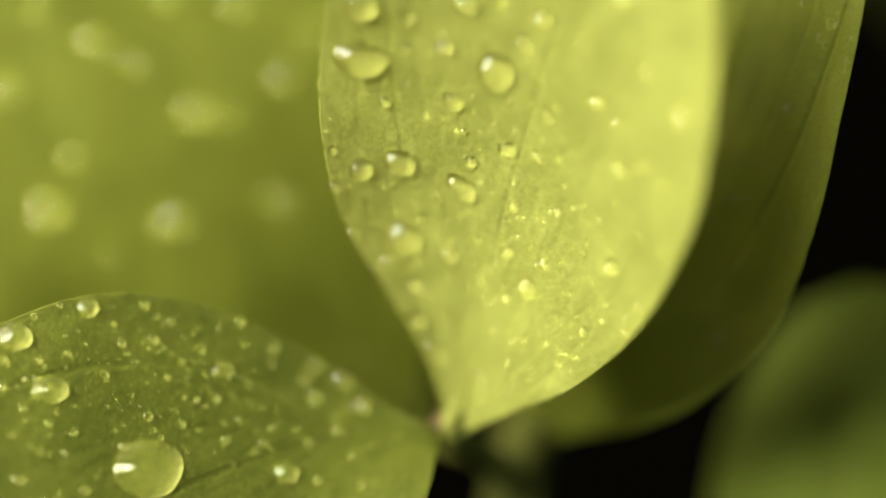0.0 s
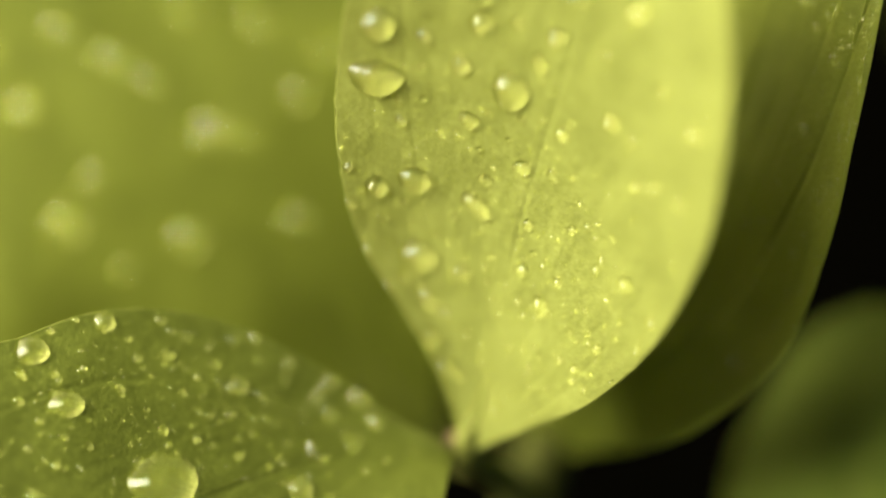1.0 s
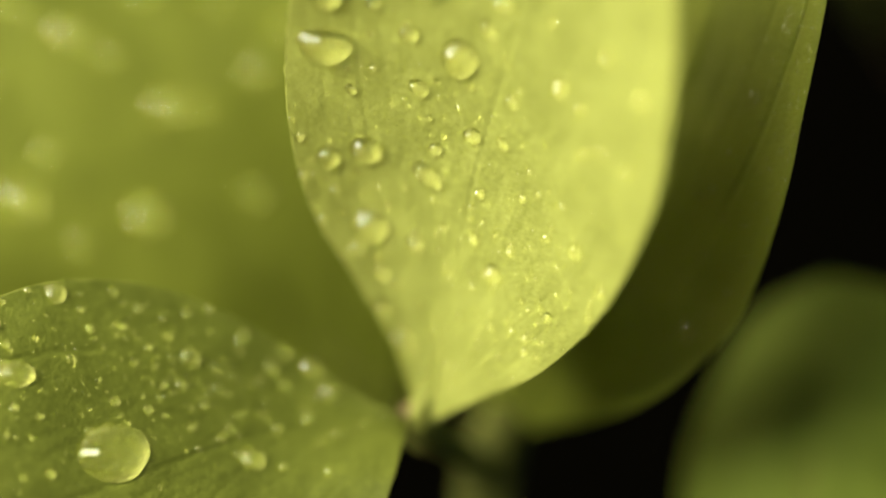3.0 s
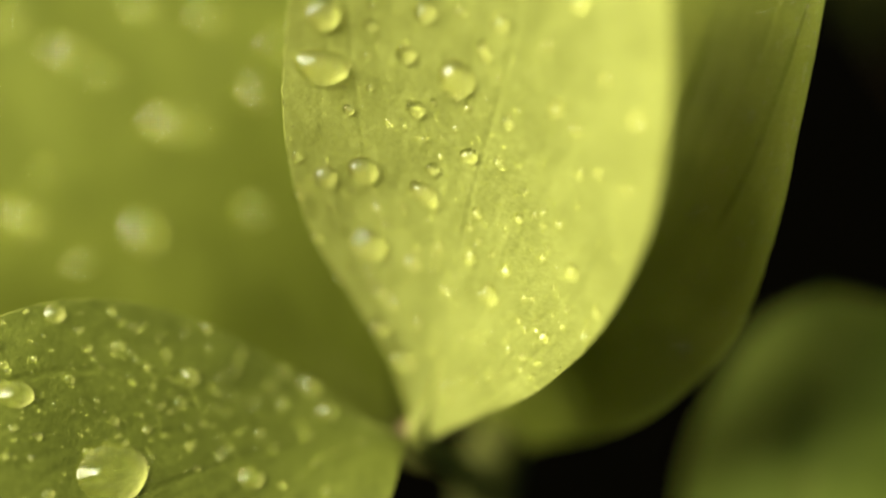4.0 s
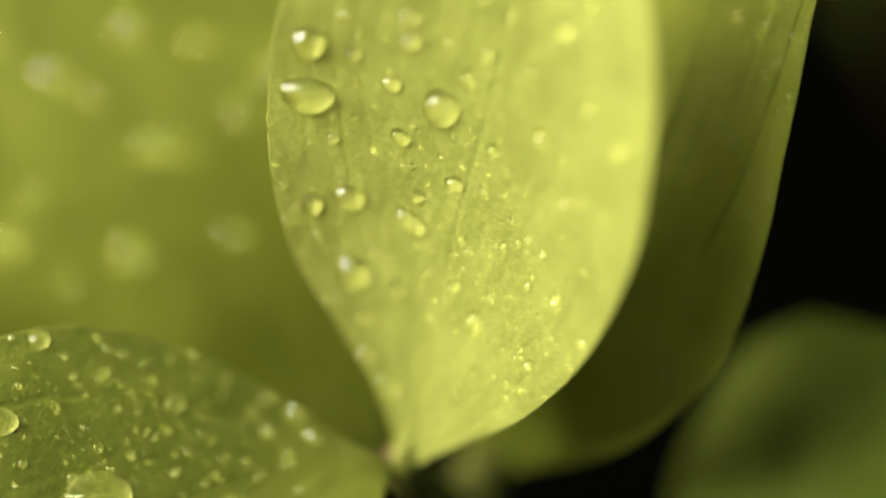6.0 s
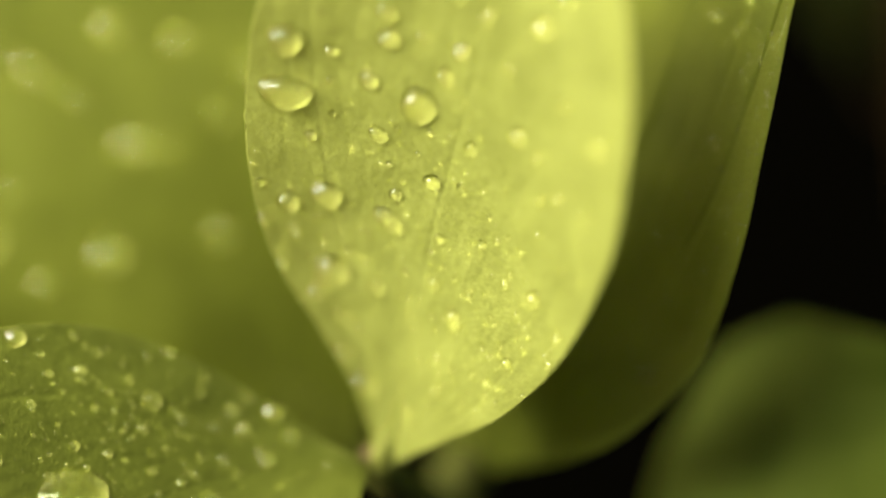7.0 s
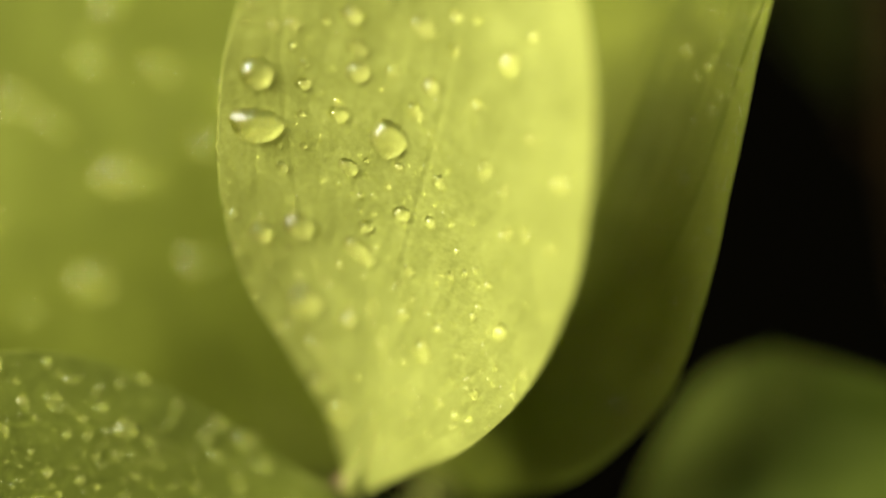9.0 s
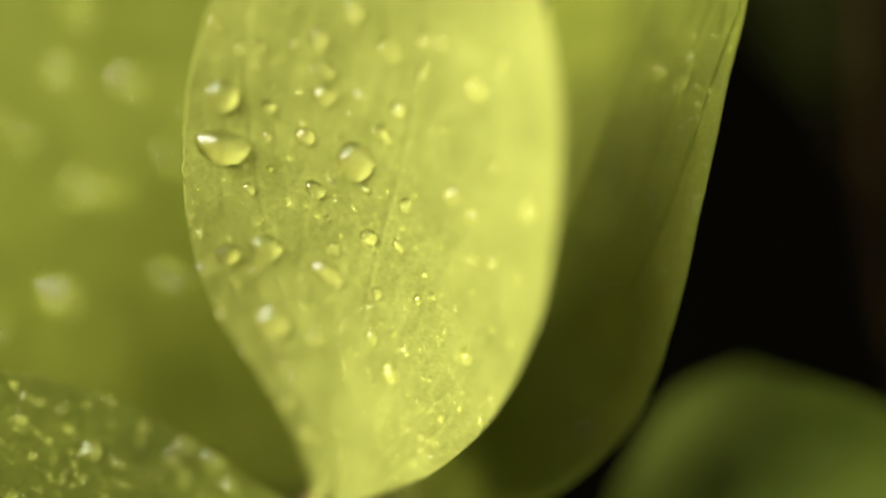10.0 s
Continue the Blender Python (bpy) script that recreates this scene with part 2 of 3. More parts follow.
UPRIGHT = Blade([
    ((-0.26, -0.17, 0.64), (0.21, -0.37, 0.91), (0.65, -0.59, 1.01)),
    ((-0.95, 0.77, 3.55), (0.79, 0.45, 3.83), (3.53, -1.81, 3.78)),
    ((-1.88, 1.64, 6.00), (1.49, 1.12, 6.96), (7.46, -3.89, 7.80)),
    ((-4.01, 2.91, 9.64), (2.35, 1.93, 11.89), (10.97, -5.60, 13.85)),
    ((-6.68, 3.92, 14.35), (3.26, 2.31, 17.07), (13.06, -5.71, 20.29)),
    ((-7.86, 4.35, 20.40), (4.50, 2.50, 22.48), (13.95, -4.20, 25.91)),
    ((-7.70, 4.61, 26.00), (5.66, 3.11, 27.53), (14.12, -1.83, 30.47)),
    ((-6.61, 5.15, 31.48), (6.42, 4.49, 32.13), (13.49, 1.55, 34.82)),
    ((-3.85, 6.32, 36.39), (6.65, 6.35, 36.71), (11.56, 5.43, 38.69)),
    ((5.69, 9.73, 41.91), (5.69, 9.73, 41.91), (5.69, 9.73, 41.91)),
], veins=((0, 0, 0.009, 0.06), (-0.46, -0.75, 0.010, 0.04), (-0.30, -0.05, 0.012, 0.02), (0.67, 1.4, 0.008, 0.025), (0.30, 0.1, 0.012, 0.015), (0.8, 0.1, 0.012, 0.02), (-0.84, 0.0, 0.012, 0.02)), waves=0.10, seed=1.3)
LOW = Blade([
    ((-1.23, -1.50, 2.05), (-0.91, -1.55, 1.85), (-0.77, -1.72, 1.62)),
    ((-3.98, -0.32, 2.97), (-3.96, -1.59, 2.18), (-1.08, -3.96, 2.02)),
    ((-7.19, 0.52, 5.07), (-7.47, -2.73, 2.57), (-1.69, -7.13, 1.43)),
    ((-11.38, 1.13, 7.86), (-11.81, -5.23, 3.16), (-3.44, -10.47, -1.20)),
    ((-16.50, 1.22, 10.37), (-16.58, -8.36, 3.38), (-8.07, -14.46, -3.68)),
    ((-21.68, -0.22, 11.87), (-21.72, -11.61, 3.46), (-14.90, -17.03, -5.12)),
    ((-26.26, -2.86, 11.95), (-26.29, -14.59, 3.51), (-21.49, -19.55, -3.54)),
    ((-30.50, -6.63, 11.00), (-30.58, -17.61, 3.56), (-27.44, -21.06, -1.21)),
    ((-35.49, -21.80, 3.33), (-35.49, -21.80, 3.33), (-35.49, -21.80, 3.33)),
], flip=True, veins=((0, 0, 0.012, 0.12), (-0.63, -0.22, 0.010, 0.10), (-0.30, -0.1, 0.010, 0.03), (0.4, 0.1, 0.012, 0.06), (0.7, 0.1, 0.012, 0.04), (0.12, 1.3, 0.012, 0.06), (-0.2, 1.5, 0.012, 0.05), (-0.6, 1.2, 0.010, 0.03)), waves=0.10, seed=5.1)
SHADED = Blade([
    ((5.15, 8.38, -8.08), (5.55, 8.50, -7.91), (5.96, 8.38, -8.08)),
    ((3.69, 9.71, -4.44), (6.28, 8.52, -5.26), (8.21, 6.91, -5.82)),
    ((3.51, 8.31, 2.27), (8.25, 5.76, 0.38), (11.86, 2.23, -1.18)),
    ((3.73, 8.14, 9.01), (10.47, 4.59, 6.56), (15.85, -0.14, 3.29)),
    ((5.65, 12.84, 13.97), (13.89, 7.76, 11.96), (20.04, 0.61, 8.72)),
    ((8.83, 18.71, 18.88), (16.53, 10.39, 18.85), (22.07, 1.96, 15.87)),
    ((12.66, 22.45, 24.21), (18.68, 13.20, 24.61), (23.37, 5.01, 21.97)),
    ((16.56, 23.62, 29.37), (20.61, 15.54, 29.68), (24.70, 8.71, 27.61)),
    ((21.04, 24.89, 34.68), (23.26, 19.75, 34.31), (26.21, 13.52, 32.39)),
    ((26.73, 22.42, 39.86), (26.73, 22.42, 39.86), (26.73, 22.42, 39.86)),
], veins=((0, 0, 0.05, -0.25), (0.40, 0.95, 0.010, 0.15), (0.20, 0.8, 0.014, 0.07), (-0.1, 0.6, 0.014, 0.06), (0.25, 0.05, 0.012, 0.08), (-0.4, 0, 0.016, 0.08)), waves=0.12, seed=8.7)
BACK = Blade([
    ((-1.20, 16.27, -13.38), (-1.20, 16.27, -13.38), (-1.20, 16.27, -13.38)),
    ((-4.21, 14.50, -11.55), (-4.64, 16.11, -9.25), (-1.62, 17.34, -7.49)),
    ((-10.13, 12.41, -9.11), (-8.74, 16.13, -3.82), (0.09, 19.59, -0.62)),
    ((-17.74, 10.25, -6.28), (-13.82, 16.72, 2.96), (-0.34, 23.12, 8.61)),
    ((-26.49, 10.00, -3.69), (-19.27, 18.56, 8.55), (-2.39, 27.06, 17.21)),
    ((-32.21, 8.78, 0.09), (-25.18, 21.27, 13.47), (-6.50, 32.61, 24.43)),
    ((-38.13, 11.49, 3.68), (-31.19, 24.49, 18.06), (-13.08, 36.85, 30.49)),
    ((-43.16, 16.00, 9.26), (-36.89, 27.75, 22.20), (-21.76, 39.51, 33.76)),
    ((-45.51, 33.54, 29.59), (-45.51, 33.54, 29.59), (-45.51, 33.54, 29.59)),
], veins=((0, 0, 0.03, 0.06), (-0.5, 0, 0.03, 0.06), (0.45, 0, 0.03, 0.06)), waves=0.2, seed=3.9)

leaf(shrub, UPRIGHT, LEAF, "bright yellow-green upright leaf covered in water drops", 220, 170, notch=0.012)
leaf(shrub, LOW, MID_LEAF, "mid-green leaf spread low, dotted with drops", 160, 150, rib=0.28, notch=0.012)
leaf(shrub, SHADED, LIGHTER_OLD_LEAF, "dark green leaf in the shade of the upright one, its colour lightened against it", 150, 150, notch=0.012, margin=0.02)
leaf(shrub, BACK, OLD_LEAF, "broad olive-green leaf behind, with large drops", 100, 80)

part("stem", tube("stem", curve_line([(8.68, 11.25, -5.73), (6.37, 9.36, -6.68), (5.10, 7.40, -7.74), (4.55, 5.53, -9.54), (4.33, 4.88, -13.08), (6, 40, -60), (8, 65, -130), (6, 80, -300), (8, 90, -930)], 63), [1.2 + 0.8 * min(1, k / 10) + 0.5 * k / 56 for k in range(64)], STEM), shrub, "green-brown woody stem")
part("petiole", tube("petiole", curve_line([(4.45, 5.62, -8.54), (1.92, 2.05, -3.18), (-0.00, -0.21, 0.57), (0.25, 0.40, 2.30), (0.62, 2.00, 4.40)], 20), [1.0 + 0.2 * math.sin(k / 20 * math.pi) - 0.038 * k for k in range(21)], RIB), shrub, "pale yellow-green petiole")
part("node", tube("node", curve_line([(-0.96, 0.91, 1.29), (-0.59, 0.44, 0.97), (-0.37, -0.02, 0.50)], 8), [0.2, 0.5, 0.75, 0.9, 0.95, 0.9, 0.8, 0.6, 0.4], BUD), shrub, "small reddish-brown bud at the node")
part("petiole", tube("petiole", curve_line([(1.92, 1.98, -3.27), (-0.55, 0.45, -0.10), (-2.45, 0.25, 0.25)], 10), [0.65 - 0.03 * k for k in range(11)], STEM), shrub, "short green petiole")
part("petiole", tube("petiole", curve_line([(1.93, 2.40, -3.55), (-0.36, 3.88, -4.05), (-1.78, 10.07, -7.41)], 10), [0.8 - 0.03 * k for k in range(11)], STEM), shrub, "short green petiole")

# a second shoot behind
BLURRED = Blade([
    ((25.13, -11.85, -26.51), (25.13, -11.85, -26.51), (25.13, -11.85, -26.51)),
    ((20.57, -1.69, -24.21), (25.75, -6.32, -20.36), (34.48, -7.41, -18.43)),
    ((18.89, 4.90, -16.54), (26.37, -0.26, -13.44), (40.22, -2.58, -11.53)),
    ((19.68, 10.39, -10.44), (27.24, 5.96, -8.05), (42.89, 3.29, -6.64)),
    ((22.39, 13.86, -5.48), (28.29, 10.64, -3.11), (42.89, 7.76, -0.26)),
    ((25.10, 16.21, -2.14), (28.94, 13.75, -0.42), (36.66, 9.88, 2.78)),
    ((29.35, 15.24, 1.71), (29.35, 15.24, 1.71), (29.35, 15.24, 1.71)),
], veins=((0, 0, 0.05, 0.3),), waves=0.2, seed=2.2)
shoot = tagged(empty("shrub", NODE), "neighbouring shoot with a dull green leaf", "shrub")
leaf(shoot, BLURRED, DULL_LEAF, "dull olive-green rounded leaf", 60, 60)
part("stem", tube("stem", curve_line([(24.63, -10.02, -29.12), (30, 20, -60), (34, 60, -130), (34, 75, -300), (30, 80, -930)], 24), [0.8 + 0.5 * k / 24 for k in range(25)], STEM), shoot, "green-brown stem")
twig = tagged(empty("twig", NODE), "dark brown upright twig with one leaf coloured dark for shade", "twig")
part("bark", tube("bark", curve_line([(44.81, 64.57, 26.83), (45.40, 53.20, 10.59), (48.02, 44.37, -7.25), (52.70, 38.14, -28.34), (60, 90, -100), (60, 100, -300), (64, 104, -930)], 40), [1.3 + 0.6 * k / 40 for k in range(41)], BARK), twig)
FAR = Blade([
    ((48.30, 72.00, -7.40), (48.30, 72.00, -7.40), (48.30, 72.00, -7.40)),
    ((40.42, 68.41, 1.27), (45.10, 73.88, 1.27), (49.78, 79.35, 1.27)),
    ((34.16, 68.16, 11.81), (41.18, 76.37, 11.81), (48.20, 84.58, 11.81)),
    ((31.12, 72.02, 22.27), (37.10, 79.01, 22.27), (43.08, 86.00, 22.27)),
    ((30.90, 78.19, 30.72), (33.50, 81.23, 30.72), (36.10, 84.27, 30.72)),
    ((31.16, 82.37, 35.32), (31.16, 82.37, 35.32), (31.16, 82.37, 35.32)),
], veins=((0, 0, 0.05, 0.2),), waves=0.2, seed=6.4)
leaf(twig, FAR, SHADE_TONED_LEAF, "leaf far behind, turned from the light, shade put into its dark green", 40, 30)
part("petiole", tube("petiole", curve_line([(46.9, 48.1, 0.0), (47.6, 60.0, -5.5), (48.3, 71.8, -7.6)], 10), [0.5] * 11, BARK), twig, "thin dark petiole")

# ---- water ----
@functools.lru_cache(maxsize=None)
def drop_mesh(k, contact, upper=1.0, side=0, ring=True, lean=None, mat=WATER, rings=14, sides=36):
    """A dome of water of radius 1, sagging a little downhill, its foot just below the surface it sits on: the whole,
    then its clear crown and its steep rim, which bends light away; side: where the light stands, in sixteenths of a turn;
    lean: how far the crown has slid to one side."""
    c = radians(contact)
    lean = 0.06 * math.sin(k) if lean is None else lean
    verts, faces, steep = [(lean, -0.10, (1 - math.cos(c)) / math.sin(c))], [], []
    for i in range(1, rings + 2):
        f = min(i / rings, 1.0)
        phi = c * f
        r, z = math.sin(phi) / math.sin(c), (math.cos(phi) - math.cos(c)) / math.sin(c)
        if i == rings + 1:
            r, z = 0.99, -0.06
        for j in range(sides):
            t = 2 * math.pi * j / sides
            wob = 1 + f * 0.16 * noise.noise(Vector((math.cos(t) * 0.9, math.sin(t) * 0.9, k * 7.7)))
            sag = 1 - f * f
            y = r * wob * math.sin(t)
            verts.append((r * wob * math.cos(t) + lean * sag, (y * upper if y > 0 else y) - 0.10 * sag, z))
    for j in range(sides):
        faces.append((0, 1 + j, 1 + (j + 1) % sides))
        steep.append(False)
    for i in range(rings):
        for j in range(sides):
            a, b = 1 + i * sides + j, 1 + i * sides + (j + 1) % sides
            faces.append((a, a + sides, b + sides, b))
            toward = math.cos(2 * math.pi * ((j + 0.5) / sides - side / 16))
            steep.append(i + 1 >= rings * (0.62 if toward < -0.1 else 0.70 if ring else 2.0))
    whole = mesh_of("water_drop", verts, faces + [tuple(1 + rings * sides + j for j in range(sides))[::-1]], [mat])
    normals = [tuple(v.normal) for v in whole.vertices]
    pieces = []
    for turned in (False, True):
        chosen = [q for q, away in zip(faces, steep) if away == turned]
        used = sorted({v for q in chosen for v in q})
        index = {v: n for n, v in enumerate(used)}
        me = mesh_of("water_drop", [verts[v] for v in used], [tuple(index[v] for v in q) for q in chosen], [mat])
        me.normals_split_custom_set_from_vertices([normals[v] for v in used])
        pieces.append(me)
    return whole, *pieces


ROUND = [(k, a) for k, a in enumerate((76, 80, 72, 78, 82, 74))]
FLAT = [(20, 54), (21, 66, 0.6), (22, 56)]


def seat(blade, s, v, turn=0.0):
    """The pose of a thing that sits on a leaf: its z along the leaf's normal, its x turned from level by turn degrees, clockwise."""
    n = blade.normal(s, v)
    x = (Vector((1, 0, 0)) - n * n.x).normalized()
    y = n.cross(x)
    a = radians(turn)
    way = x * math.cos(a) - y * math.sin(a)
    m = Matrix((way, n.cross(way), n)).transposed().to_4x4()
    m.translation = NODE + blade.at(s, v)
    return m


def drops(blade, rows, leaf_words, group, split=0.16, ring=False, lean=None, contact=0, mat=WATER):
    for k, (s, v, r, longer, turn) in enumerate(rows):
        form = FLAT[k % 3] if r > 1.2 else ROUND[k % 6]
        wide = r * MM / math.sqrt(longer)
        high = r * MM if r < 0.8 else (0.8 + (r - 0.8) * 0.7) * MM
        place = seat(blade, s, v, turn)
        light = place.to_3x3().transposed() @ LIGHT_WAY
        side = round(math.atan2(light.y, light.x) / math.tau * 16) % 16
        slid = lean if r > 0.5 and longer < 1.5 else None
        whole, crown, rim = drop_mesh(form[0], contact or form[1], form[2] if len(form) > 2 else 1.0, side, ring, slid, mat)
        ob = new("water_drop", crown if r > split else whole)
        ob.visible_shadow = False
        ob.matrix_world = place @ Matrix.Diagonal((wide * longer, wide, high, 1))
        if r > split:
            part("rim", rim, ob)
        size = "large" if r > 0.9 else "small" if r > 0.35 else "tiny"
        form = "long" if longer > 1.35 else "round"
        tagged(ob, f"{size} {form} clear water drop on the {leaf_words}", "water drop", group)


def scatter(count, seed, spots, low, high):
    """Rows for drops(): seats drawn from patches (s, v, reach in s, reach in v, share), none on top of another."""
    rng = random.Random(seed)
    rows = []
    while len(rows) < count:
        s0, v0, ds, dv, _w = rng.choices(spots, [q[4] for q in spots])[0]
        s, v = rng.gauss(s0, ds), rng.gauss(v0, dv)
        if 0.06 < s < 0.95 and -0.95 < v < 0.95 and all(abs(s - q[0]) + 0.4 * abs(v - q[1]) > 0.012 for q in rows):
            rows.append((s, v, low + (high - low) * rng.random() ** 2, rng.uniform(1.0, 1.4), rng.uniform(0, 180)))
    return rows


def beads(blade, rows, label, contact=0, mat=WATER):
    """Tiny drops, too many to count, joined into one sheet of beads."""
    verts, faces = [], []
    for k, (s, v, r, longer, turn) in enumerate(rows):
        form = drop_mesh(k % 6, contact or ROUND[k % 6][1], rings=6, sides=16)[0]
        wide = r * MM / math.sqrt(longer)
        m = seat(blade, s, v, turn) @ Matrix.Diagonal((wide * longer, wide, r * MM, 1))
        base = len(verts)
        verts += [m @ q.co for q in form.vertices]
        faces += [tuple(base + x for x in q.vertices) for q in form.polygons]
    ob = new("small_beads", mesh_of("small_beads", verts, faces, [mat]))
    ob.visible_shadow = False
    return tagged(ob, label, "water droplets", kind="stuff")


def mist(blade, count, label, seed, spots, low=0.03, high=0.10):
    """Hundreds of fine droplets in patches: spots are (s, v, reach in s, reach in v, share)."""
    rng = random.Random(seed)
    verts, faces = [], []
    sides, rings = 8, 3
    for _ in range(count):
        s0, v0, ds, dv, _w = rng.choices(spots, [q[4] for q in spots])[0]
        s, v = rng.gauss(s0, ds), rng.gauss(v0, dv)
        if not (0.03 < s < 0.97 and -0.97 < v < 0.97):
            continue
        m = seat(blade, s, v, rng.uniform(0, 360))
        r = low + (high - low) * rng.random() ** 3
        stretch = rng.uniform(0.8, 1.3)
        base = len(verts)
        c = radians(74)
        verts.append(m @ Vector((0, 0, r * MM * (1 - math.cos(c)) / math.sin(c))))
        for i in range(1, rings + 1):
            phi = c * i / rings
            for j in range(sides):
                t = 2 * math.pi * j / sides
                rr = r * MM * math.sin(phi) / math.sin(c)
                zz = r * MM * (math.cos(phi) - math.cos(c)) / math.sin(c) - (0.2 * r * MM if i == rings else 0)
                verts.append(m @ Vector((rr * math.cos(t) * stretch, rr * math.sin(t), zz)))
        for j in range(sides):
            faces.append((base, base + 1 + j, base + 1 + (j + 1) % sides))
            for i in range(rings - 1):
                a, b = base + 1 + i * sides + j, base + 1 + i * sides + (j + 1) % sides
                faces.append((a, a + sides, b + sides, b))
        faces.append(tuple(base + 1 + (rings - 1) * sides + j for j in range(sides))[::-1])
    ob = new("fine_droplets", mesh_of("fine_droplets", verts, faces, [WATER]))
    ob.visible_shadow = False
    return tagged(ob, label, "water droplets", kind="stuff")


DROPS_UPRIGHT_a = [
    (0.7204, -0.8756, 1.006, 1.0, 0), (0.6566, -0.8490, 1.583, 1.1, 8), (0.6238, -0.2438, 1.180, 1.1, 90), (0.5092, -0.6441, 0.955, 1.1, 20),
    (0.5072, -0.8423, 0.720, 1.0, 0), (0.5873, -0.4087, 0.598, 1.3, 45), (0.6628, -0.5061, 0.590, 1.1, 60), (0.4663, -0.2872, 0.850, 1.9, 42),
    (0.3994, -0.6846, 1.154, 1.0, 0), (0.3618, -0.3584, 0.557, 1.0, 0), (0.3207, 0.3100, 0.647, 1.5, 80), (0.5176, -0.0744, 0.566, 1.2, 10),
    (0.5013, -0.2684, 0.438, 1.0, 0), (0.4502, -0.4142, 0.240, 1.8, 80), (0.4832, -0.7016, 0.275, 1.0, 0), (0.5926, -0.7244, 0.368, 1.3, 50),
    (0.7047, -0.6821, 0.391, 1.3, 20), (0.6646, -0.6693, 0.263, 1.0, 0), (0.6201, -0.6406, 0.249, 1.0, 0),
]
DROPS_UPRIGHT_b = [
    (0.6230, -0.7496, 0.233, 1.0, 0), (0.7192, -0.4564, 0.679, 1.0, 0), (0.6607, -0.1357, 0.519, 1.7, 60), (0.4349, 0.0540, 0.370, 1.2, 90),
    (0.3682, 0.0897, 0.477, 1.0, 0), (0.5614, 0.0881, 0.458, 1.2, 70), (0.5056, 0.1046, 0.396, 1.5, 55), (0.5789, 0.3299, 0.578, 1.0, 0),
    (0.3792, 0.7202, 0.554, 1.0, 0), (0.2927, 0.7687, 0.369, 1.0, 0), (0.4974, 0.5671, 0.416, 1.0, 0), (0.5004, 0.6689, 0.349, 1.0, 0),
    (0.5668, 0.8108, 0.558, 1.0, 0), (0.3587, 0.3479, 0.336, 1.3, 40), (0.4321, 0.3161, 0.331, 1.0, 0), (0.3845, -0.1392, 0.275, 1.0, 0),
    (0.3696, -0.1814, 0.241, 1.5, 40), (0.3474, -0.1622, 0.242, 1.0, 0), (0.3871, 0.5281, 0.297, 1.0, 0),
]
DROPS_UPRIGHT_c = [
    (0.3300, -0.7316, 0.566, 1.2, 40), (0.3062, -0.6026, 0.318, 1.0, 0), (0.2772, -0.8810, 0.607, 1.0, 0), (0.2027, -0.6873, 0.825, 1.4, 45),
    (0.3760, -0.8606, 0.388, 1.0, 0), (0.3618, -0.7442, 0.282, 1.0, 0), (0.2605, 0.6121, 0.239, 1.4, 50), (0.2574, 0.7329, 0.306, 1.0, 0),
    (0.2398, 0.7927, 0.239, 1.0, 0), (0.2372, 0.8921, 0.204, 1.0, 0), (0.2104, 0.6632, 0.243, 1.0, 0), (0.2549, 0.1679, 0.279, 1.0, 0),
    (0.1520, 0.2793, 0.355, 1.0, 0), (0.1184, 0.4671, 0.321, 1.0, 0), (0.3456, 0.9367, 0.357, 1.0, 0), (0.3129, 0.9584, 0.296, 1.0, 0),
    (0.2636, 0.9776, 0.168, 1.0, 0), (0.4005, 0.5359, 0.230, 1.0, 0), (0.6955, -0.0813, 0.547, 1.0, 0),
]
DROPS_UPRIGHT_d = [
    (0.4921, -0.9918, 0.345, 1.0, 0), (0.5365, -0.9641, 0.307, 1.0, 0), (0.5609, -0.9853, 0.152, 1.0, 0), (0.4293, -0.9805, 0.280, 1.0, 0),
    (0.3729, -0.9900, 0.248, 1.0, 0), (0.8131, -0.9715, 0.381, 1.0, 0), (0.7856, -0.9590, 0.224, 1.0, 0), (0.7829, -0.8547, 0.320, 1.0, 0),
    (0.7843, -0.7740, 0.384, 1.3, 30), (0.7566, -0.7582, 0.257, 1.0, 0), (0.7966, -0.5394, 0.606, 1.2, 60), (0.7883, -0.6421, 0.288, 1.0, 0),
    (0.7526, -0.4809, 0.546, 1.4, 30), (0.8288, -0.3993, 0.538, 1.3, 40), (0.7769, -0.1772, 0.637, 1.4, 60), (0.7434, 0.0140, 0.382, 1.0, 0),
    (0.8378, -0.6995, 0.285, 1.0, 0), (0.7171, -0.2879, 0.355, 1.4, 60), (0.7888, -0.0121, 0.348, 1.0, 0),
]
DROPS_UPRIGHT_e = [
    (0.7827, 0.1195, 0.347, 1.0, 0), (0.7209, 0.3553, 0.693, 1.0, 0), (0.7311, -0.6914, 0.226, 1.0, 0), (0.6683, 0.1984, 0.319, 1.0, 0),
    (0.7528, 0.5107, 0.374, 1.0, 0), (0.4154, 0.0230, 0.237, 1.0, 0), (0.3936, 0.1264, 0.237, 1.0, 0), (0.3869, 0.0903, 0.170, 1.0, 0),
    (0.3779, 0.2172, 0.202, 1.0, 0), (0.4705, -0.1796, 0.135, 1.0, 0), (0.3198, 0.1308, 0.206, 1.0, 0), (0.3193, 0.2282, 0.171, 1.0, 0),
    (0.3008, 0.1813, 0.207, 1.0, 0), (0.5570, -0.1903, 0.199, 1.0, 0), (0.5454, -0.3321, 0.201, 1.0, 0), (0.5856, -0.1550, 0.263, 1.0, 0),
    (0.5955, -0.3293, 0.199, 1.0, 0), (0.4399, 0.3909, 0.263, 1.0, 0), (0.4456, 0.4450, 0.229, 1.0, 0),
]
